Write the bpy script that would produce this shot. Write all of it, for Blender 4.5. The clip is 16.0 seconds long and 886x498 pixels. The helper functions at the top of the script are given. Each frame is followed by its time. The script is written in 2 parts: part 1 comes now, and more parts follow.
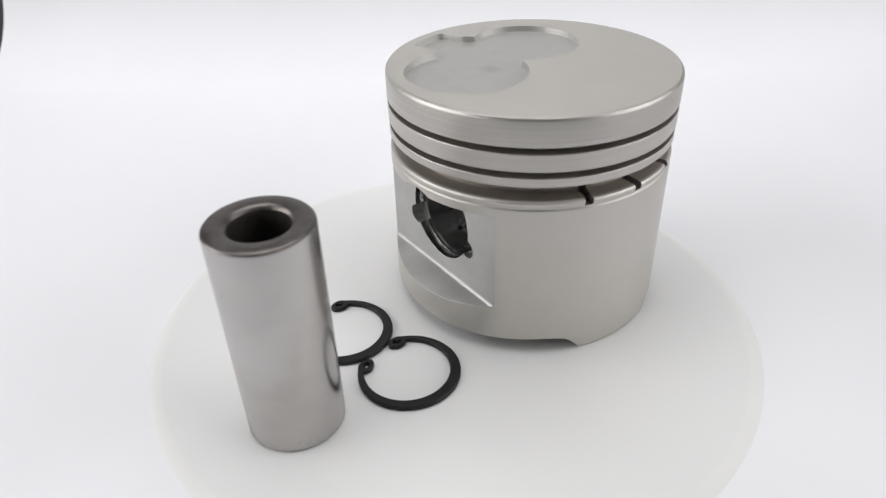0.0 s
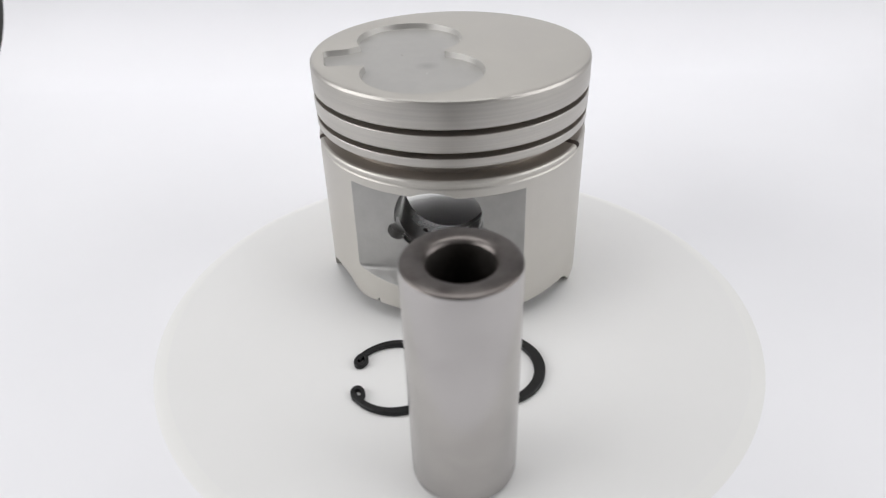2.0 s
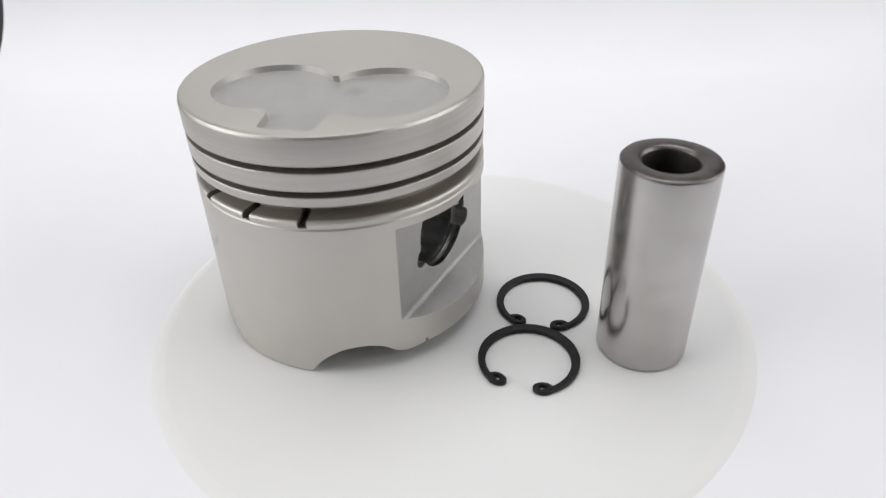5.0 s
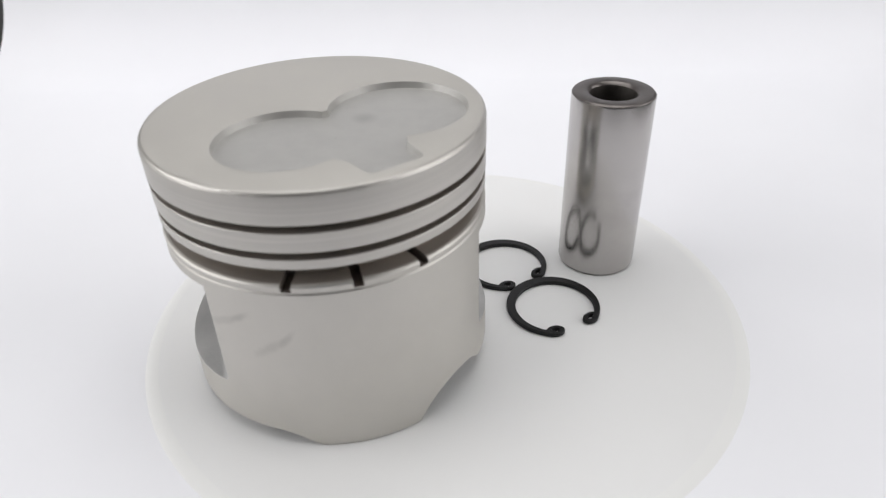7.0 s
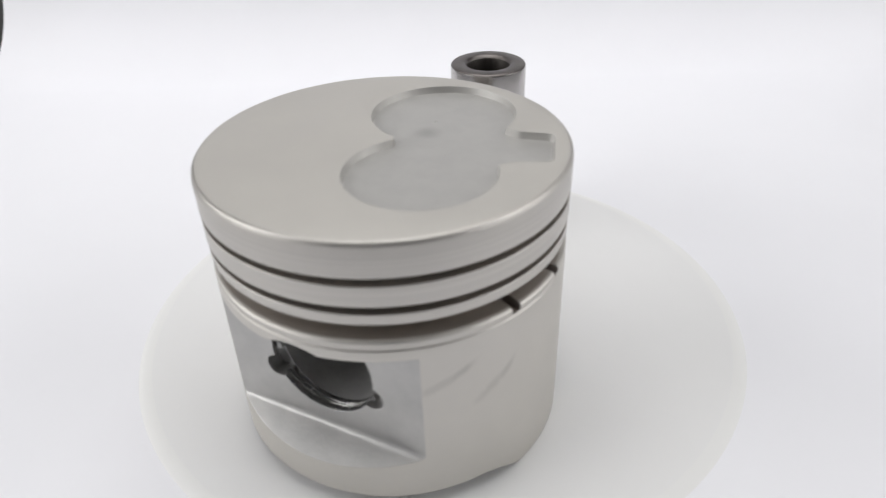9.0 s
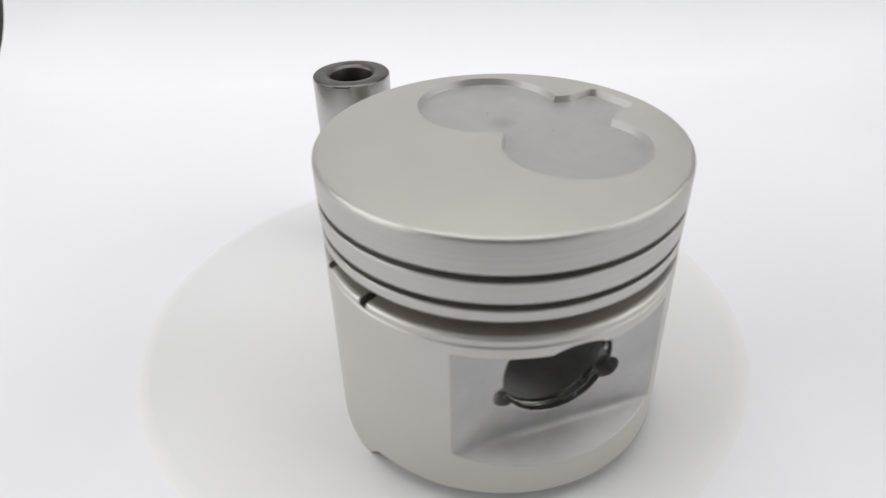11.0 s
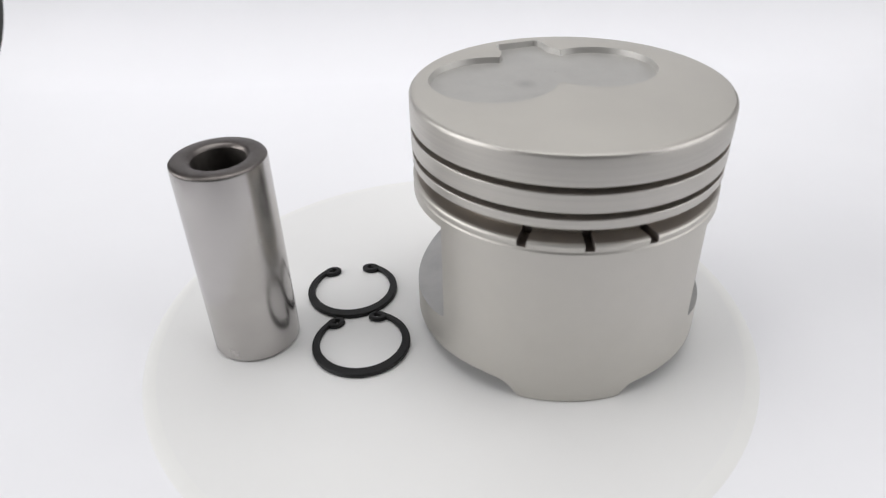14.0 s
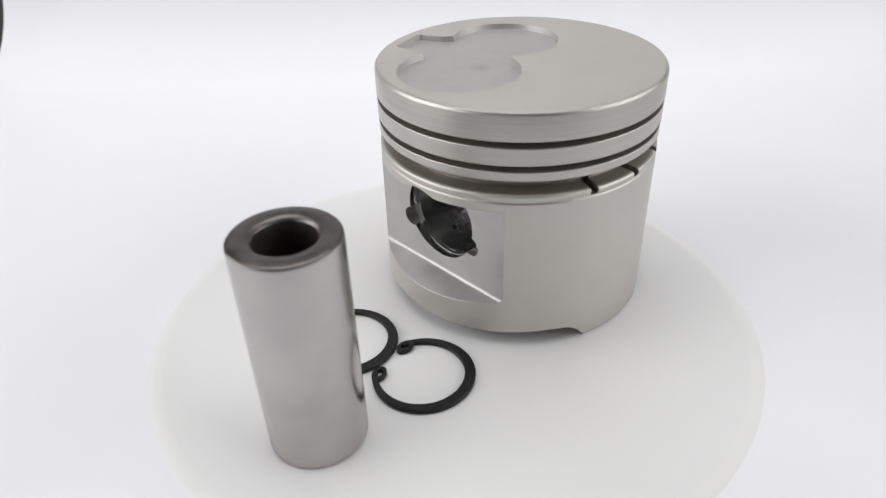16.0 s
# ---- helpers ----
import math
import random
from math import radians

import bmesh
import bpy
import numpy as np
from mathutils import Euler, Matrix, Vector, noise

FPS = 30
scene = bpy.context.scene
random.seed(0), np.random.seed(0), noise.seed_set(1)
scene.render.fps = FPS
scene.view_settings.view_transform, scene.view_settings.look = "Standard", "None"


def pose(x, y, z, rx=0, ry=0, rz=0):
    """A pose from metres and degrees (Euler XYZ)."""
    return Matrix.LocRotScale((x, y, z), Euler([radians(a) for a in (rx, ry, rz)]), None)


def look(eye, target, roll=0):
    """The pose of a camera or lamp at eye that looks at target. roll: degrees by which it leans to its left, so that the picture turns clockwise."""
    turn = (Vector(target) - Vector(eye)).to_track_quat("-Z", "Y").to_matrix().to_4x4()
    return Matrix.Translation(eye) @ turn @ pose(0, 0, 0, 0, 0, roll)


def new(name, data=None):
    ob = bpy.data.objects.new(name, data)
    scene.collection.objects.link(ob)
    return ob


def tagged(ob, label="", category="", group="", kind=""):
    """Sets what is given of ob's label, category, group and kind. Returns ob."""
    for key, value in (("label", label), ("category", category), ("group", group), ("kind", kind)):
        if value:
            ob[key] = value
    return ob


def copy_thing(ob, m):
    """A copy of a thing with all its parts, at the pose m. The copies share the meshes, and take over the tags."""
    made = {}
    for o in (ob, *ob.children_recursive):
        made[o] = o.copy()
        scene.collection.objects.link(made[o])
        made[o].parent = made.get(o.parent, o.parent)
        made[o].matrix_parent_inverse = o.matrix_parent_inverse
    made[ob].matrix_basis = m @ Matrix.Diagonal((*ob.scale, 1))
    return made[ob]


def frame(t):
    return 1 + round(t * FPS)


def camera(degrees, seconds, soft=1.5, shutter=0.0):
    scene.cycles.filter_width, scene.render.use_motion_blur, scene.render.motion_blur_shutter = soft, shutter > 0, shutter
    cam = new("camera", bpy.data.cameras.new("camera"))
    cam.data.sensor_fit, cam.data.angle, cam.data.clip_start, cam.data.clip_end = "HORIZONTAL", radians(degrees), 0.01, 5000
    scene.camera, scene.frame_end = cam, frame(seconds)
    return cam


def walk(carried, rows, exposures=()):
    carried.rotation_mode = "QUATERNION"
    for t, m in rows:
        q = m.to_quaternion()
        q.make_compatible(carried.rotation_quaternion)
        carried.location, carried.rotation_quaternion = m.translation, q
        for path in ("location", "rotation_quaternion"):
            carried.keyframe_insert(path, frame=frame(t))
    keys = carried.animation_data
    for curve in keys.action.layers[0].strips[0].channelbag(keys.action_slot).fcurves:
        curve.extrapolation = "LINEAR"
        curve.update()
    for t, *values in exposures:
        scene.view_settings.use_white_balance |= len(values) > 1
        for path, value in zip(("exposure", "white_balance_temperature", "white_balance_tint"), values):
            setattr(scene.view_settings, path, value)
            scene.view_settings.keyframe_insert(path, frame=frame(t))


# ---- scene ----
from math import cos, sin, pi, sqrt, atan2, hypot

R = 0.046            # radius of the piston in metres; the plan below is in multiples of it
SPIN = 0.40172       # radians per second of the turntable
LAG = -0.00023       # a slight unevenness of its drive, radians per second squared about the middle
SECONDS = 16.0

# ---- camera ----
cam = camera(65.333, SECONDS, soft=1.2, shutter=0.5)
EYE = Vector((0, -4.1143 * R, 3.3173 * R))
YAW, PITCH, ROLL = 0.0058, -0.5911, -1.832
AIM = EYE + Vector((-sin(YAW) * cos(PITCH), cos(YAW) * cos(PITCH), sin(PITCH))) * 0.3
cam.data.dof.use_dof, cam.data.dof.focus_distance, cam.data.dof.aperture_fstop = True, 0.245, 15.0
walk(cam, [(0.0, look(EYE, AIM, ROLL)), (SECONDS, look(EYE, AIM, ROLL))], exposures=[(0.0, -0.06), (SECONDS, -0.06)])

# ---- light ----
world = bpy.data.worlds.new("studio")
scene.world = world
world.use_nodes = True
world.node_tree.nodes["Background"].inputs[0].default_value = (0.9, 0.93, 1.0, 1)
world.node_tree.nodes["Background"].inputs[1].default_value = 0.05


def softbox(name, eye, target, width, height, watts, colour=(1.0, 0.99, 1.0)):
    lamp = bpy.data.lights.new(name, "AREA")
    lamp.shape, lamp.size, lamp.size_y, lamp.energy, lamp.color = "RECTANGLE", width, height, watts, colour
    ob = new(name, lamp)
    ob.matrix_world = look(eye, target)
    return ob


softbox("softbox_top", (0, 0.14, 1.10), (0, 0.05, 0), 1.1, 0.9, 8.0, (0.99, 0.985, 0.99))
softbox("softbox_west", (-1.05, -0.14, 0.56), (0, 0.03, 0.02), 1.1, 0.75, 9.0)
softbox("softbox_east", (1.05, -0.16, 0.54), (0, 0.03, 0.02), 1.15, 0.75, 6.8)


# ---- materials ----
def material(name, colour, rough, metal=0.0):
    m = bpy.data.materials.new(name)
    m.use_nodes = True
    b = m.node_tree.nodes["Principled BSDF"]
    b.inputs["Base Color"].default_value = (*colour, 1)
    b.inputs["Roughness"].default_value = rough
    b.inputs["Metallic"].default_value = metal
    return m


def node(m, kind, **inputs):
    n = m.node_tree.nodes.new(kind)
    for key, value in inputs.items():
        n.inputs[key.replace("_", " ")].default_value = value
    return n


def link(m, a, b):
    m.node_tree.links.new(a, b)


def mottle(m, colours, scale, stretch=(1, 1, 1), detail=6.0, low=0.3, high=0.7):
    """Uneven base colour between two tones; returns the factor socket."""
    b = m.node_tree.nodes["Principled BSDF"]
    co = node(m, "ShaderNodeTexCoord")
    mp = node(m, "ShaderNodeMapping", Scale=stretch)
    link(m, co.outputs["Object"], mp.inputs["Vector"])
    n = node(m, "ShaderNodeTexNoise", Scale=scale, Detail=detail, Roughness=0.62)
    link(m, mp.outputs["Vector"], n.inputs["Vector"])
    r = node(m, "ShaderNodeValToRGB")
    r.color_ramp.elements[0].position, r.color_ramp.elements[1].position = low, high
    r.color_ramp.elements[0].color, r.color_ramp.elements[1].color = (*colours[0], 1), (*colours[1], 1)
    link(m, n.outputs["Fac"], r.inputs["Fac"])
    link(m, r.outputs["Color"], b.inputs["Base Color"])
    return n.outputs["Fac"], mp.outputs["Vector"]


def rough_by(m, fac, a, b):
    n = node(m, "ShaderNodeMapRange", To_Min=a, To_Max=b)
    n.inputs["From Min"].default_value, n.inputs["From Max"].default_value = 0.3, 0.7
    link(m, fac, n.inputs["Value"])
    link(m, n.outputs["Result"], m.node_tree.nodes["Principled BSDF"].inputs["Roughness"])


def relief(m, vector, layers, radius=0.0):
    """Stacked noise bumps (scale, height in metres), on edges rounded by a radius."""
    last = None
    if radius:
        bev = node(m, "ShaderNodeBevel", Radius=radius)
        bev.samples = 4
        last = bev.outputs["Normal"]
    for scale, height in layers:
        n = node(m, "ShaderNodeTexNoise", Scale=scale, Detail=3.0)
        link(m, vector, n.inputs["Vector"])
        bump = node(m, "ShaderNodeBump", Strength=1.0, Distance=height)
        link(m, n.outputs["Fac"], bump.inputs["Height"])
        if last:
            link(m, last, bump.inputs["Normal"])
        last = bump.outputs["Normal"]
    link(m, last, m.node_tree.nodes["Principled BSDF"].inputs["Normal"])
    return last


TINNED = material("tin_plated_aluminium", (0.5, 0.49, 0.47), 0.6, 0.5)
fac, vec = mottle(TINNED, ((0.51, 0.492, 0.458), (0.545, 0.526, 0.49)), 60)
rough_by(TINNED, fac, 0.54, 0.64)
relief(TINNED, vec, ((2600, 0.00002), (90, 0.00004)), 0.0003)



def smear(m, spots, strength):
    """Dull rubbed marks: (centre, reach along x, y, z) in metres, broken up by noise, darken the base colour."""
    b = m.node_tree.nodes["Principled BSDF"]
    for place, reach, turn in spots:
        co = node(m, "ShaderNodeTexCoord")
        mp = node(m, "ShaderNodeMapping", Location=place, Rotation=turn, Scale=reach)
        mp.vector_type = "TEXTURE"
        link(m, co.outputs["Object"], mp.inputs["Vector"])
        size = node(m, "ShaderNodeVectorMath")
        size.operation = "LENGTH"
        link(m, mp.outputs["Vector"], size.inputs[0])
        n = node(m, "ShaderNodeTexNoise", Scale=260.0, Detail=3.0)
        link(m, co.outputs["Object"], n.inputs["Vector"])
        add = node(m, "ShaderNodeMath")
        add.operation = "ADD"
        link(m, size.outputs["Value"], add.inputs[0])
        link(m, n.outputs["Fac"], add.inputs[1])
        fall = node(m, "ShaderNodeMapRange", To_Min=strength, To_Max=1.0)
        fall.inputs["From Min"].default_value, fall.inputs["From Max"].default_value = 0.8, 1.45
        link(m, add.outputs["Value"], fall.inputs["Value"])
        mix = node(m, "ShaderNodeMix")
        mix.data_type, mix.blend_type = "RGBA", "MULTIPLY"
        mix.inputs["Factor"].default_value = 1.0
        link(m, b.inputs["Base Color"].links[0].from_socket, mix.inputs[6])
        link(m, fall.outputs["Result"], mix.inputs[7])
        link(m, mix.outputs[2], b.inputs["Base Color"])


COAT = material("rubbed_tin_plated_aluminium", (0.5, 0.49, 0.47), 0.6, 0.86)
fac, vec = mottle(COAT, ((0.565, 0.546, 0.508), (0.61, 0.59, 0.55)), 60)
rough_by(COAT, fac, 0.44, 0.54)
relief(COAT, vec, ((2600, 0.00002), (90, 0.00004)), 0.0003)
marks = []
for heading, z, length, width, slope in ((80, 0.90, 0.20, 0.035, 24), (86, 0.955, 0.10, 0.025, 35), (95, 0.77, 0.17, 0.045, 35), (101, 0.85, 0.10, 0.03, 50)):
    a = radians(heading)
    marks.append(((R * cos(a), R * sin(a), z * R), (length * R, 0.2 * R, width * R), (0, radians(slope), a - pi / 2)))
smear(COAT, marks, 0.88)

TURNED = material("turned_aluminium", (0.5, 0.49, 0.47), 0.5, 0.8)
fac, vec = mottle(TURNED, ((0.52, 0.502, 0.47), (0.61, 0.588, 0.55)), 30, (0.4, 0.4, 60))
rough_by(TURNED, fac, 0.38, 0.48)
last = relief(TURNED, vec, ((34, 0.00005),), 0.0003)
co = node(TURNED, "ShaderNodeTexCoord")
wave = node(TURNED, "ShaderNodeTexWave", Scale=480.0, Distortion=0.6, Detail=1.0)
wave.bands_direction = "Z"
link(TURNED, co.outputs["Object"], wave.inputs["Vector"])
cut = node(TURNED, "ShaderNodeBump", Strength=0.45, Distance=0.00008)
link(TURNED, wave.outputs["Fac"], cut.inputs["Height"])
link(TURNED, last, cut.inputs["Normal"])
link(TURNED, cut.outputs["Normal"], TURNED.node_tree.nodes["Principled BSDF"].inputs["Normal"])

CAST = material("cast_aluminium", (0.45, 0.45, 0.45), 0.6, 0.85)
fac, vec = mottle(CAST, ((0.42, 0.416, 0.405), (0.53, 0.525, 0.51)), 75)
rough_by(CAST, fac, 0.38, 0.5)
relief(CAST, vec, ((1300, 0.00006), (160, 0.00012)), 0.0004)

POCKET = material("pressed_pocket_floor", (0.5, 0.5, 0.5), 0.5, 0.6)
fac, vec = mottle(POCKET, ((0.49, 0.481, 0.46), (0.525, 0.516, 0.494)), 210, low=0.35, high=0.62)
rough_by(POCKET, fac, 0.42, 0.52)
relief(POCKET, vec, ((1400, 0.00002), (120, 0.00005)), 0.0003)

# a dull grey smear on the pocket floor
co = node(POCKET, "ShaderNodeTexCoord")
near = node(POCKET, "ShaderNodeVectorMath")
near.operation = "DISTANCE"
near.inputs[1].default_value = (-0.01313, -0.00234, 0.0792)
link(POCKET, co.outputs["Object"], near.inputs[0])
fade = node(POCKET, "ShaderNodeMapRange", To_Min=0.82, To_Max=1.0)
fade.inputs["From Min"].default_value, fade.inputs["From Max"].default_value = 0.0008, 0.0042
link(POCKET, near.outputs["Value"], fade.inputs["Value"])
shade = node(POCKET, "ShaderNodeMix")
shade.data_type, shade.blend_type = "RGBA", "MULTIPLY"
shade.inputs["Factor"].default_value = 1.0
bsdf = POCKET.node_tree.nodes["Principled BSDF"]
link(POCKET, bsdf.inputs["Base Color"].links[0].from_socket, shade.inputs[6])
link(POCKET, fade.outputs["Result"], shade.inputs[7])
link(POCKET, shade.outputs[2], bsdf.inputs["Base Color"])

# cast metal inside the piston, base colour lowered to deepen the hollow's shade
DARK = material("shaded_core_aluminium", (0.5, 0.5, 0.5), 0.55, 0.45)
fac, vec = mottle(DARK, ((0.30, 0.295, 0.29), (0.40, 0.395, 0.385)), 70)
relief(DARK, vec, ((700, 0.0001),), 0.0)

NOTCH = material("milled_notch_aluminium", (0.4, 0.4, 0.39), 0.4, 0.8)
fac, vec = mottle(NOTCH, ((0.34, 0.335, 0.33), (0.44, 0.435, 0.425)), 120)
relief(NOTCH, vec, ((900, 0.00003),), 0.0004)

# brownish unplated metal, darkened further to carry the shade between the lands
GROOVE = material("shaded_groove_aluminium", (0.3, 0.27, 0.24), 0.5, 0.8)
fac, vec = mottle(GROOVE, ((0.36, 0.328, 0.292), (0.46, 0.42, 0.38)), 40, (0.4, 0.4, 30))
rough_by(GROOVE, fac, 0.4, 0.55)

SLOT = material("sawn_slot_aluminium", (0.16, 0.15, 0.14), 0.6, 0.4)
fac, vec = mottle(SLOT, ((0.2, 0.175, 0.155), (0.3, 0.265, 0.24)), 300)

GROUND = material("ground_steel", (0.55, 0.55, 0.56), 0.2, 1.0)
fac, vec = mottle(GROUND, ((0.44, 0.422, 0.41), (0.53, 0.51, 0.497)), 38, (1, 1, 1.5))
rough_by(GROUND, fac, 0.17, 0.29)
relief(GROUND, vec, ((300, 0.000012), (45, 0.00003)), 0.0)

END = material("dark_hardened_steel", (0.2, 0.19, 0.18), 0.38, 1.0)
fac, vec = mottle(END, ((0.13, 0.117, 0.11), (0.215, 0.197, 0.187)), 160)
rough_by(END, fac, 0.3, 0.45)
relief(END, vec, ((1500, 0.00003),), 0.0004)

BORE = material("unground_bore_steel", (0.08, 0.075, 0.07), 0.5, 0.9)
fac, vec = mottle(BORE, ((0.06, 0.055, 0.05), (0.13, 0.12, 0.11)), 120)
relief(BORE, vec, ((900, 0.00005),), 0.0)

BLACK = material("black_phosphate_steel", (0.012, 0.012, 0.013), 0.45, 0.0)
fac, vec = mottle(BLACK, ((0.004, 0.004, 0.0045), (0.012, 0.012, 0.0125)), 300)
BLACK.node_tree.nodes["Principled BSDF"].inputs["Specular IOR Level"].default_value = 0.3
rough_by(BLACK, fac, 0.36, 0.55)
relief(BLACK, vec, ((2500, 0.00003),), 0.0003)

PLATTER = material("satin_white_platter", (0.8, 0.8, 0.79), 0.45)
fac, vec = mottle(PLATTER, ((0.765, 0.765, 0.757), (0.785, 0.785, 0.778)), 14)
relief(PLATTER, vec, ((800, 0.00001),), 0.0)

RIM = material("bevelled_white_edge", (0.82, 0.82, 0.80), 0.5)
fac, vec = mottle(RIM, ((0.775, 0.775, 0.76), (0.80, 0.80, 0.785)), 14)

PAPER = material("white_backdrop_paper", (0.85, 0.85, 0.87), 0.7)
fac, vec = mottle(PAPER, ((0.82, 0.822, 0.848), (0.845, 0.847, 0.872)), 6)
relief(PAPER, vec, ((1500, 0.00001),), 0.0)

CLOTH = material("white_tent_cloth", (0.8, 0.8, 0.8), 0.8)
fac, vec = mottle(CLOTH, ((0.78, 0.78, 0.78), (0.82, 0.82, 0.82)), 5)

BORED = material("bored_aluminium", (0.6, 0.6, 0.59), 0.2, 1.0)
fac, vec = mottle(BORED, ((0.58, 0.58, 0.57), (0.68, 0.68, 0.67)), 90)
rough_by(BORED, fac, 0.2, 0.3)
relief(BORED, vec, ((400, 0.00001),), 0.0004)

WALL = material("dark_studio_wall", (0.05, 0.05, 0.05), 0.8)
fac, vec = mottle(WALL, ((0.04, 0.04, 0.04), (0.06, 0.06, 0.06)), 5)


# ---- mesh helpers ----
def finish(bm, sharp=28):
    """Smooth faces with hard edges where the surface turns by more than the angle."""
    bmesh.ops.recalc_face_normals(bm, faces=bm.faces)
    for f in bm.faces:
        f.smooth = True
    for e in bm.edges:
        e.smooth = len(e.link_faces) == 2 and e.calc_face_angle(0) < radians(sharp)


def part(name, bm, materials, parent=None, label="", sharp=28):
    finish(bm, sharp)
    me = bpy.data.meshes.new(name)
    bm.to_mesh(me)
    bm.free()
    for m in materials if isinstance(materials, (list, tuple)) else [materials]:
        me.materials.append(m)
    ob = new(name, me)
    ob.parent = parent
    if label:
        ob["label"] = label
    return ob


def lathe(profile, n=192, closed=True, slots=None):
    """A body of revolution round z from (radius, height) pairs, in metres; slots: a material index for each stretch."""
    bm = bmesh.new()
    rings = []
    for r, z in profile:
        if r < 1e-7:
            rings.append([bm.verts.new((0, 0, z))])
        else:
            rings.append([bm.verts.new((r * cos(2 * pi * i / n), r * sin(2 * pi * i / n), z)) for i in range(n)])
    pairs = list(zip(rings, rings[1:] + rings[:1])) if closed else list(zip(rings, rings[1:]))
    for k, (a, b) in enumerate(pairs):
        for i in range(n):
            j = (i + 1) % n
            if len(a) == 1 and len(b) == 1:
                continue
            if len(a) == 1:
                f = bm.faces.new((a[0], b[i], b[j]))
            elif len(b) == 1:
                f = bm.faces.new((a[i], b[0], a[j]))
            else:
                f = bm.faces.new((a[i], b[i], b[j], a[j]))
            if slots:
                f.material_index = slots[k]
    bmesh.ops.recalc_face_normals(bm, faces=bm.faces)
    return bm


def prism(outline, z0, z1, m=None, outline1=None):
    """A straight or drafted prism between two flat outlines."""
    bm = bmesh.new()
    low = [bm.verts.new((x, y, z0)) for x, y in outline]
    top = [bm.verts.new((x, y, z1)) for x, y in (outline1 or outline)]
    bm.faces.new(low[::-1])
    bm.faces.new(top)
    for i in range(len(low)):
        j = (i + 1) % len(low)
        bm.faces.new((low[i], low[j], top[j], top[i]))
    if m:
        bmesh.ops.transform(bm, matrix=m, verts=bm.verts)
    bmesh.ops.recalc_face_normals(bm, faces=bm.faces)
    return bm


def solid(bm, materials):
    me = bpy.data.meshes.new("solid")
    bmesh.ops.recalc_face_normals(bm, faces=bm.faces)
    bm.to_mesh(me)
    bm.free()
    for m in materials:
        me.materials.append(m)
    return new("solid", me)


def carve(bm, materials, tools):
    """Cuts or joins the tools (operation, bmesh, material) to a body and returns the new bmesh and its materials."""
    body = solid(bm, materials)
    made = [body]
    for operation, tool, m in tools:
        ob = solid(tool, [m])
        made.append(ob)
        mod = body.modifiers.new("carve", "BOOLEAN")
        mod.operation, mod.object, mod.solver, mod.material_mode = operation, ob, "EXACT", "TRANSFER"
    bpy.context.view_layer.update()
    me = bpy.data.meshes.new_from_object(body.evaluated_get(bpy.context.evaluated_depsgraph_get()))
    out = bmesh.new()
    out.from_mesh(me)
    used = list(me.materials)
    for ob in made:
        bpy.data.objects.remove(ob)
    bpy.data.meshes.remove(me)
    bmesh.ops.remove_doubles(out, verts=out.verts, dist=1e-7)
    return out, used


def scaled(pairs):
    return [(a * R, b * R) for a, b in pairs]


# ---- setting ----
FLOOR = -0.018          # the paper under the turntable, in piston radii


def backdrop():
    """A white paper sweep: flat under the turntable, then bent upwards behind it."""
    line = [(-9.0 + k, FLOOR, 0.0, 1.0) for k in range(15)]
    for i in range(1, 25):
        a = radians(82) * i / 24
        line.append((5.0 + 1.6 * sin(a), FLOOR + 1.6 * (1 - cos(a)), -sin(a), cos(a)))
    y, z, ny, nz = line[-1]
    line += [(y + 0.14 * k, z + k, ny, nz) for k in (0.4, 1, 2, 4, 6)]
    bm = bmesh.new()
    sides = []
    for deep in (0.0, 0.013):
        rows = []
        for y, z, ny, nz in line:
            rise = max(0.0, z - FLOOR)
            west, east = -6.41, 6.81 - 0.30 * min(rise, 1.5)
            rows.append([bm.verts.new(((west + (east - west) * k / 20) * R, (y - ny * deep) * R, (z - nz * deep) * R)) for k in range(21)])
        for a, b in zip(rows, rows[1:]):
            for k in range(20):
                bm.faces.new((a[k], a[k + 1], b[k + 1], b[k]) if not deep else (a[k], b[k], b[k + 1], a[k + 1]))
        sides.append(rows)
    up, low = sides
    rim_up = up[0][:-1] + [r[-1] for r in up[:-1]] + up[-1][:0:-1] + [r[0] for r in up[:0:-1]]
    rim_low = low[0][:-1] + [r[-1] for r in low[:-1]] + low[-1][:0:-1] + [r[0] for r in low[:0:-1]]
    for i in range(len(rim_up)):
        j = (i + 1) % len(rim_up)
        bm.faces.new((rim_up[j], rim_up[i], rim_low[i], rim_low[j]))
    ob = part("backdrop", bm, PAPER, sharp=60)
    return tagged(ob, "white seamless paper sweep curving up behind the turntable", "backdrop", kind="structure")


def box(bm, lo, hi):
    v = [bm.verts.new((x, y, z)) for x in (lo[0], hi[0]) for y in (lo[1], hi[1]) for z in (lo[2], hi[2])]
    for q in ((0, 1, 3, 2), (4, 6, 7, 5), (0, 4, 5, 1), (2, 3, 7, 6), (0, 2, 6, 4), (1, 5, 7, 3)):
        bm.faces.new([v[i] for i in q])


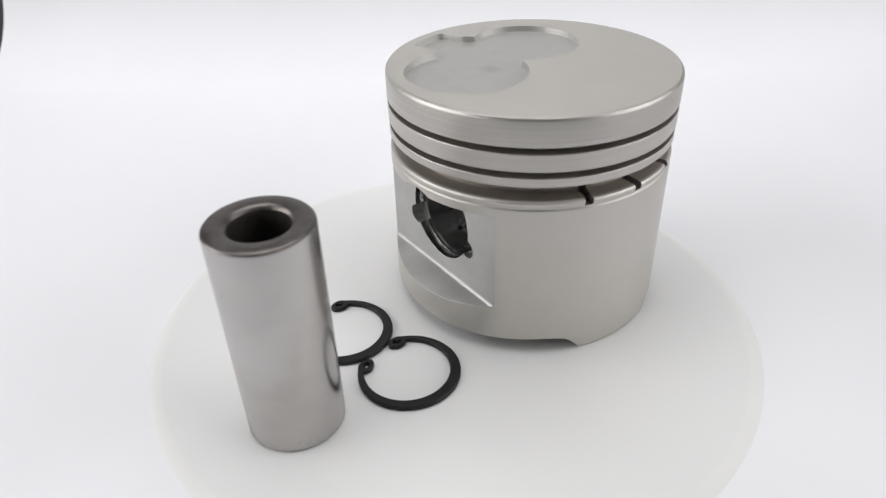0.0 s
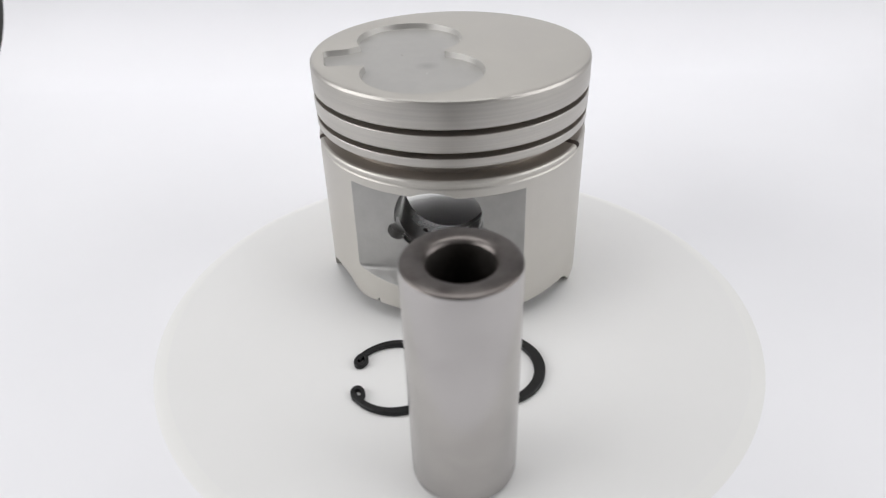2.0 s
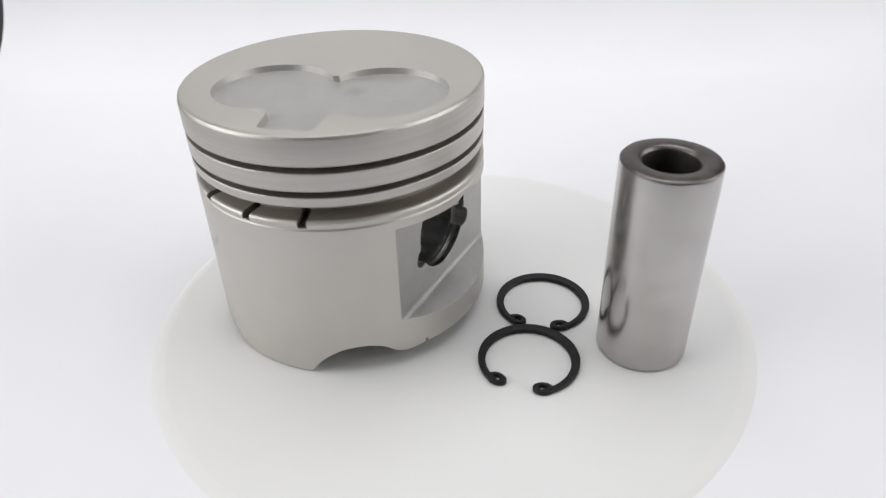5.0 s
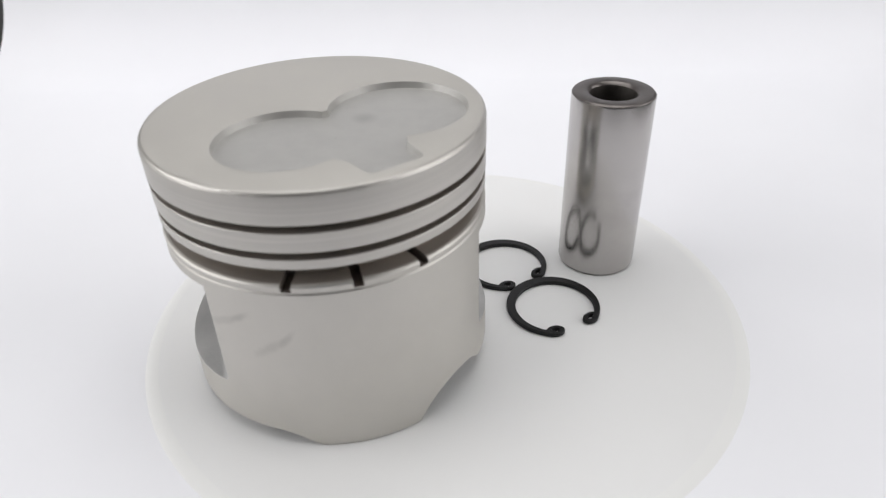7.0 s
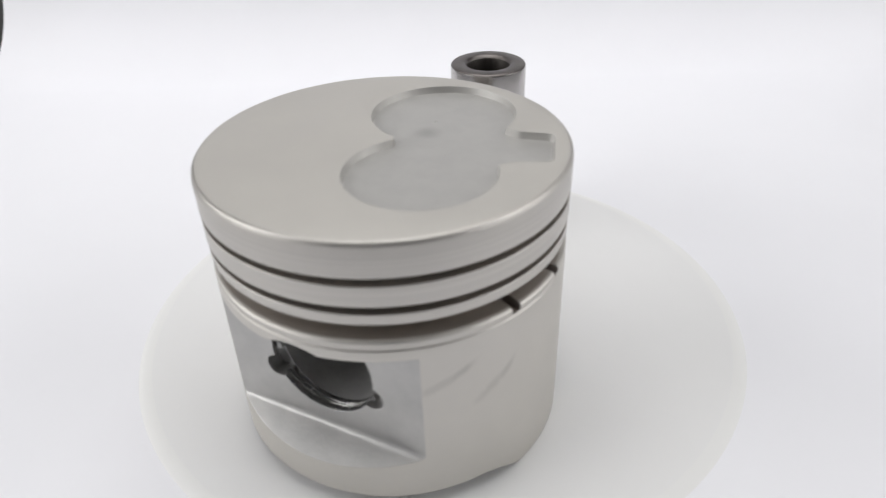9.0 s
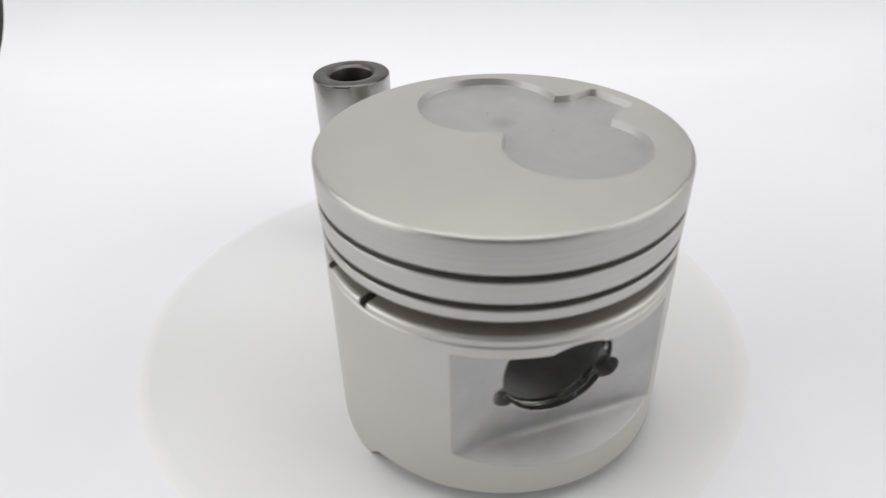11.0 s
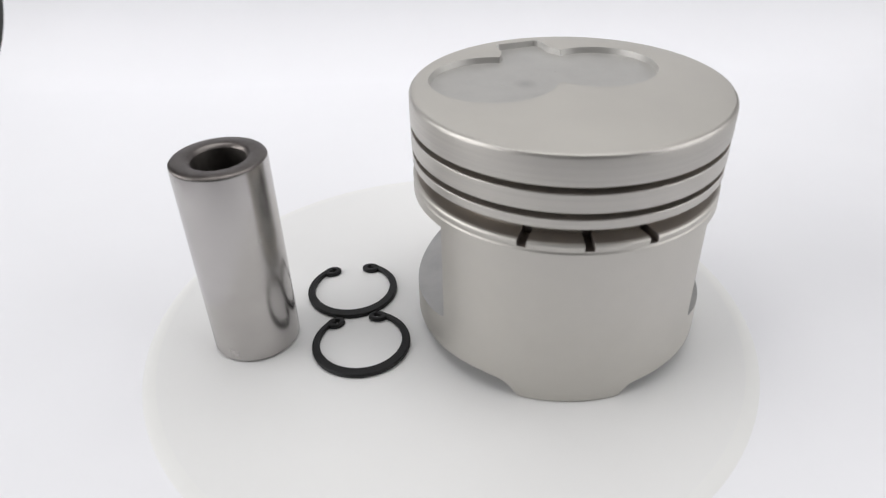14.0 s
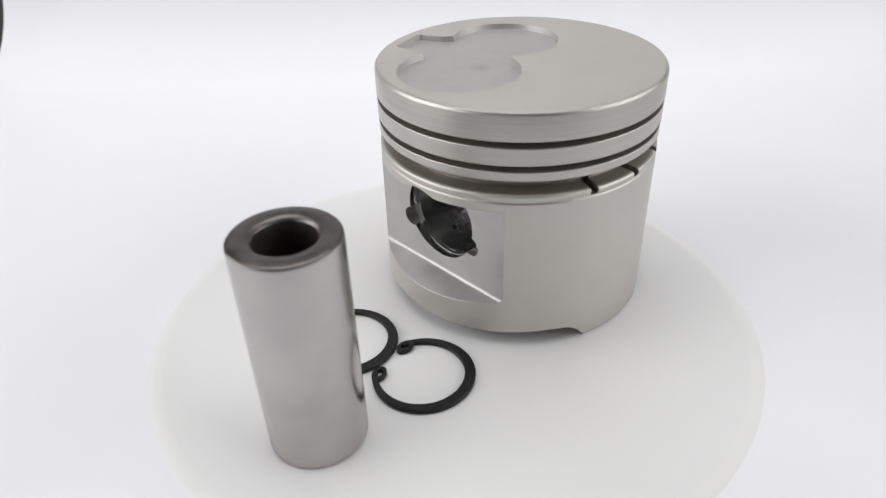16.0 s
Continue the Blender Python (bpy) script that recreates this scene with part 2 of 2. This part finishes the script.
def studio():
    """A plain light tent that closes the place: white cloth at the sides, above and in front, a dark table and back."""
    for name, lo, hi, m, label in (
            ("floor", (-1.35, -1.1, -0.10), (1.35, 1.2, -0.012), WALL, "dark plain table under the white paper"),
            ("wall_north", (-1.35, 1.2, -0.1), (1.35, 1.22, 1.25), WALL, "dark plain wall behind the paper"),
            ("wall_south", (-1.35, -1.12, -0.1), (1.35, -1.1, 1.25), WALL, "dark plain wall behind the camera"),
            ("wall_west", (-1.37, -1.12, -0.1), (-1.35, 1.22, 1.25), CLOTH, "plain white tent cloth"),
            ("wall_east", (1.35, -1.12, -0.1), (1.37, 1.22, 1.25), CLOTH, "plain white tent cloth"),
            ("ceiling", (-1.37, -1.12, 1.25), (1.37, 1.22, 1.27), WALL, "dark plain studio ceiling")):
        bm = bmesh.new()
        box(bm, lo, hi)
        tagged(part(name, bm, m), label, name.split("_")[0], kind="structure")


backdrop()
studio()


# ---- turntable ----
def turntable():
    top = tagged(new("turntable"), "thin round white satin turntable disc lying on the paper", "turntable")
    r, h = 2.19 * R, FLOOR * R
    part("platter", lathe([(0, 0), (r - 0.0042, 0), (r - 0.0042, h), (0, h)], 256, closed=False), PLATTER, top)
    part("rim", lathe([(r - 0.0042, -0.00003), (r - 0.0036, -0.00003), (r - 0.0020, -0.00022), (r - 0.0007, -0.00052), (r, h), (r - 0.0042, h)], 256), RIM, top,
         "slightly brighter bevelled edge", sharp=60)
    return top


# ---- piston ----
PIN = -144.0           # heading of the pin bore, degrees; the thrust faces stand at right angles to it
POCKET_TURN = 143.7    # heading of the square end of the crown pocket
BORE_Z = 0.808


def pocket_outline(grow):
    """Two round lobes, a cusp between them and a square notch opposite, in the pocket's own axes."""
    ca, ra, cb, rb = (0.26, 0.405), 0.415 + grow, (0.25, -0.32), 0.39 + grow
    pts = []
    a0, a1 = atan2(0.04 - ca[1], 0.035 - ca[0]), atan2(0.225 - ca[1], 0.635 - ca[0]) - 2 * pi
    pts += [(ca[0] + ra * cos(a0 + (a1 - a0) * i / 56), ca[1] + ra * sin(a0 + (a1 - a0) * i / 56)) for i in range(57)]
    g = grow
    pts += [(0.69, 0.19 + g), (0.72, 0.178 + g), (0.86, 0.168 + g), (0.885 + g, 0.16 + g), (0.9 + g, 0.135),
            (0.9 + g, -0.135), (0.885 + g, -0.16 - g), (0.86, -0.168 - g), (0.72, -0.178 - g), (0.69, -0.19 - g)]
    b0, b1 = atan2(-0.225 - cb[1], 0.625 - cb[0]), atan2(-0.015 - cb[1], 0.03 - cb[0]) - 2 * pi
    pts += [(cb[0] + rb * cos(b0 + (b1 - b0) * i / 56), cb[1] + rb * sin(b0 + (b1 - b0) * i / 56)) for i in range(57)]
    pts.append((0.045 + g * 0.4, 0.012))
    return scaled(pts[::-1])


def skirt_edge(a):
    """Height of the skirt's lower edge at a heading: two thrust tabs reach the ground, one clearance arch rises highest."""
    at = (-180, -176, -171, -157, -134, -110, -94, -87, -80, -76.5, -74, -71.5, -36.2, -34, -31, -26, -14, 60, 92, 98, 103, 108.6, 141.6, 142.8, 146, 150, 155, 160, 166, 171, 175, 178, 180)
    up = (0.116, 0.116, 0.124, 0.122, 0.112, 0.112, 0.122, 0.126, 0.116, 0.086, 0.04, -0.01, -0.01, 0.03, 0.088, 0.1, 0.108, 0.1, 0.11, 0.086, 0.045, -0.01, -0.01, 0.03, 0.1, 0.16, 0.208, 0.228, 0.228, 0.205, 0.15, 0.124, 0.116)
    return float(np.interp((a + 180) % 360 - 180, at, up))


def crown(parent):
    prof = [(0, 1.752), (0.976, 1.752), (0.988, 1.748), (0.997, 1.737), (1.0, 1.723), (1.0, 1.570), (0.997, 1.566), (0.90, 1.566), (0.90, 1.543), (0, 1.543)]
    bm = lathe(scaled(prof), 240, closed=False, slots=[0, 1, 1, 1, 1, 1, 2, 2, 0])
    m = pose(0, 0, 0, 0, 0, POCKET_TURN)
    tool = prism(pocket_outline(-0.009), 1.711 * R, 1.764 * R, m, pocket_outline(0.004))
    dots = []
    for u, v, r in ((0.22, 0.36, 0.016), (0.34, -0.06, 0.010)):
        ring = [(u + r * cos(2 * pi * i / 20), v + r * sin(2 * pi * i / 20)) for i in range(20)]
        tip = [(u + 0.4 * r * cos(2 * pi * i / 20), v + 0.4 * r * sin(2 * pi * i / 20)) for i in range(20)]
        dots.append(("UNION", prism(scaled(ring), 1.700 * R, 1.716 * R, m, scaled(tip)), POCKET))
    bm, mats = carve(bm, [TINNED, TURNED, GROOVE], [("DIFFERENCE", tool, POCKET)] + dots)
    part("crown", bm, mats, parent, "satin grey crown with a shallow two-lobed valve pocket")


def ring_lands(parent):
    """The two lower lands, with the compression ring grooves open above and below them."""
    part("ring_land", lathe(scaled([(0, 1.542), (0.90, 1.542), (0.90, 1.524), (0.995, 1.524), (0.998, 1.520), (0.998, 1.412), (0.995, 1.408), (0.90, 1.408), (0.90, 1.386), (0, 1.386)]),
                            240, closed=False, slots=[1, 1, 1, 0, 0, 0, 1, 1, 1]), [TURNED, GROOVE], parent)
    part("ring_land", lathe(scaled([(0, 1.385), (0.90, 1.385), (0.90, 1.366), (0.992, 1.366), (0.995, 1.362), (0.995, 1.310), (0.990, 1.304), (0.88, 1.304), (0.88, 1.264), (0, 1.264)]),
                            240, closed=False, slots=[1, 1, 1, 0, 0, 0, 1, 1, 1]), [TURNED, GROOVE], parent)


def pin_bosses(parent):
    """Tubes inside the skirt that carry the pin."""
    side = pose(0, 0, BORE_Z * R, 0, 0, PIN) @ pose(0, 0, 0, 0, 90, 0)
    for a, b in ((0.38, 0.704), (-0.704, -0.38)):
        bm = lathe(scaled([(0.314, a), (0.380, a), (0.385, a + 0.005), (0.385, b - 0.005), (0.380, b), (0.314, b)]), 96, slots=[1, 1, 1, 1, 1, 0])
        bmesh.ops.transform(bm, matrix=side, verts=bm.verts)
        # the opposite bore gets the darkened core colour to look shaded
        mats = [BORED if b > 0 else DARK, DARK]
        if b > 0:
            # a small oil hole drilled through the bore's lower wall, its shade put in with dark colour
            ring = [(0.021 * cos(2 * pi * i / 20), 0.021 * sin(2 * pi * i / 20)) for i in range(20)]
            drill = prism(scaled(ring), -0.5 * R, -0.2 * R, pose(0, 0, BORE_Z * R, 0, 0, PIN) @ pose(0.515 * R, 0, 0, -28, 0, 0))
            bm, mats = carve(bm, mats, [("DIFFERENCE", drill, BORE)])
        part("pin_boss", bm, mats, parent, "rough cast boss with a smooth bored hole")


def skirt(parent):
    prof = [(0, 1.261), (0.88, 1.261), (0.88, 1.214), (0.975, 1.208), (0.990, 1.202), (0.997, 1.192), (0.997, 1.172), (0.990, 1.165),
            (0.990, 1.152), (0.996, 1.142), (0.998, 1.102), (1.0, 0.6), (1.003, 0.2), (1.003, 0.012), (0.994, 0.0), (0, 0.0)]
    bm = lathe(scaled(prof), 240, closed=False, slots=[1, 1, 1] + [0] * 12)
    tools = []
    # lower edge, its divisions half a step off those of the wall
    curtain = bmesh.new()
    n, step = 240, 2 * pi / 240
    rings = [[curtain.verts.new((r * R * cos((i + 0.5) * step), r * R * sin((i + 0.5) * step), skirt_edge(1.5 * (i + 0.5)) * R if z is None else z))
              for i in range(n)] for r, z in ((0.3, None), (1.3, None), (1.3, -0.3 * R), (0.3, -0.3 * R))]
    for a, b in zip(rings, rings[1:] + rings[:1]):
        for i in range(n):
            j = (i + 1) % n
            curtain.faces.new((a[i], b[i], b[j], a[j]))
    tools.append(("DIFFERENCE", curtain, COAT))
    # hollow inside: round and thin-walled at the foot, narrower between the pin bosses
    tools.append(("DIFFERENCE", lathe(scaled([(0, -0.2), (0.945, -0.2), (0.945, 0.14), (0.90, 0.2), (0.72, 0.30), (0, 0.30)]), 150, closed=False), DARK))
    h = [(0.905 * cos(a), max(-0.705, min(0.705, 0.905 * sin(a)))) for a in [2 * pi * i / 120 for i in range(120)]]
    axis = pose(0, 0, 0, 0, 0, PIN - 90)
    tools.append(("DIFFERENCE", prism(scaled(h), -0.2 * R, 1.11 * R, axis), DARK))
    side = pose(0, 0, BORE_Z * R, 0, 0, PIN) @ pose(0, 0, 0, 0, 90, 0)
    for sgn in (1, -1):
        turn = pose(0, 0, 0, 0, 0, PIN + (0 if sgn == 1 else 180))
        # flat window cut in the side, with a sloping sill
        line = [(0.799, 1.086), (0.799, 0.412), (0.8005, 0.396), (0.806, 0.384), (0.816, 0.375), (1.0, 0.313), (1.2, 0.246), (1.2, 1.086)]
        wedge = bmesh.new()
        ends = []
        for t in (-0.9, 0.9):
            ends.append([wedge.verts.new((s * R, t * R, z * R)) for s, z in line])
        wedge.faces.new(ends[0])
        wedge.faces.new(ends[1][::-1])
        for i in range(len(line)):
            j = (i + 1) % len(line)
            wedge.faces.new((ends[0][i], ends[0][j], ends[1][j], ends[1][i]))
        bmesh.ops.transform(wedge, matrix=turn, verts=wedge.verts)
        tools.append(("DIFFERENCE", wedge, CAST))
    # pin bore, its clip groove, and the two pry notches
    def rod(radius, a, b, s=0.0, z=0.0, n=96):
        ring = [(radius * cos(2 * pi * i / n) - z, radius * sin(2 * pi * i / n) + s) for i in range(n)]
        return prism(scaled(ring), a * R, b * R, side)
    for a, b in ((0.2, 1.1), (-1.1, -0.2)):
        tools.append(("DIFFERENCE", rod(0.314, a, b), BORED))
    for sgn in (1, -1):
        a, b = sorted((sgn * 0.735, sgn * 0.758))
        tools.append(("DIFFERENCE", rod(0.335, a, b), BORED))
        for s in (-0.298, 0.298):
            a, b = sorted((sgn * 0.708, sgn * 0.90))
            tools.append(("DIFFERENCE", rod(0.070, a, b, s, -0.115, 40), NOTCH))
    # oil slots through the lower side of the oil groove
    for mid in (125.4, -51.9):
        for d in (-21.9, 0.0, 21.9):
            q = [(0.83, -0.028), (1.1, -0.028), (1.1, 0.028), (0.83, 0.028)]
            tools.append(("DIFFERENCE", prism(scaled(q), 1.160 * R, 1.245 * R, pose(0, 0, 0, 0, 0, mid + d)), SLOT))
    # small nick in the lower edge
    q = [(0.975, -0.011), (1.1, -0.011), (1.1, 0.011), (0.975, 0.011)]
    tools.append(("DIFFERENCE", prism(scaled(q), 0.05 * R, 0.15 * R, pose(0, 0, 0, 0, 0, -170.8)), NOTCH))
    bm, mats = carve(bm, [COAT, GROOVE], tools)
    part("skirt", bm, mats, parent, "satin grey skirt with flat side windows, pin bores and a scalloped lower edge")


def piston():
    top = tagged(new("piston"), "satin silver-grey aluminium engine piston standing on the white turntable", "piston")
    crown(top)
    ring_lands(top)
    skirt(top)
    pin_bosses(top)
    return top


# ---- wrist pin ----
def wrist_pin():
    top = tagged(new("wrist_pin"), "polished steel hollow piston pin standing upright beside the clips", "piston pin")
    h, r = 1.4455, 0.304
    part("barrel", lathe(scaled([(r - 0.003, 0.012), (r, 0.024), (r, h - 0.024), (r - 0.003, h - 0.012)]), 160, closed=False), GROUND, top,
         "mirror-ground steel barrel", sharp=50)
    for z, s in ((0.0, 1), (h, -1)):
        part("end_face", lathe(scaled([(r - 0.003, z + s * 0.012), (r - 0.010, z + s * 0.004), (r - 0.020, z), (0.200, z), (0.186, z + s * 0.006), (0.172, z + s * 0.024)]), 160, closed=False), END, top,
             "dark brown-grey ring-shaped end face", sharp=50)
    part("bore", lathe(scaled([(0.172, 0.024), (0.168, 0.05), (0.168, h - 0.05), (0.172, h - 0.024)]), 128, closed=False), BORE, top, "dark unpolished bore", sharp=50)
    return top


# ---- circlips ----
def circlip():
    """Tapered open ring with an eye at each end; the gap faces +x."""
    top = tagged(new("circlip"), "black steel internal circlip with two eyelets lying on the turntable", "circlip", group="piston pin circlips")
    n, gap, t = 96, 30.0, 0.034
    bm = bmesh.new()
    loops = []
    for i in range(n + 1):
        a = radians(gap + (360 - 2 * gap) * i / n)
        ro = 0.350
        away = 0.5 - 0.5 * cos(a)
        ri = ro - (0.036 + 0.040 * away)
        c, s, b = cos(a), sin(a), 0.006
        prof = [(ri + b, 0), (ro - b, 0), (ro, b), (ro, t - b), (ro - b, t), (ri + b, t), (ri, t - b), (ri, b)]
        loops.append([bm.verts.new((r * R * c, r * R * s, z * R)) for r, z in prof])
    for a, b in zip(loops, loops[1:]):
        for i in range(8):
            j = (i + 1) % 8
            bm.faces.new((a[i], b[i], b[j], a[j]))
    bm.faces.new(loops[0])
    bm.faces.new(loops[-1][::-1])
    part("ring", bm, BLACK, top)
    for sgn in (1, -1):
        w = 0.001
        bm = lathe(scaled([(0.027, -w + 0.001), (0.050, 0.001), (0.055, 0.006), (0.055, t + w - 0.006), (0.050, t + w), (0.027, t + w)]), 40)
        bmesh.ops.scale(bm, vec=(1.25, 0.88, 1), verts=bm.verts)
        bmesh.ops.transform(bm, matrix=pose(0.303 * R * cos(radians(31)), sgn * 0.303 * R * sin(radians(31)), 0, 0, 0, sgn * (31 + 72)), verts=bm.verts)
        part("eyelet", bm, BLACK, top)
    return top


TABLE = turntable()
PISTON = piston()
PINNED = wrist_pin()
CLIP = circlip()
OTHER = copy_thing(CLIP, pose(0, 0, 0))


# ---- what moves: everything rides on the turntable ----
def motions():
    riders = ((TABLE, 0.0362, -0.0462, 0.0, 0.0), (PISTON, 0.6111, 0.5036, 0.0, 0.0), (PINNED, -0.9634, -1.0412, 0.0, 0.0),
              (CLIP, -0.756, -0.252, 0.001, 135.3), (OTHER, -0.265, -0.677, 0.001, 140.3))
    for thing, x, y, z, turn in riders:
        rows = []
        for k in range(33):
            t = k * 0.5
            a = SPIN * t + LAG * (t - 8) ** 2
            rows.append((t, pose((x * cos(a) - y * sin(a)) * R, (x * sin(a) + y * cos(a)) * R, z * R, 0, 0, turn + math.degrees(a))))
        walk(thing, rows)


motions()
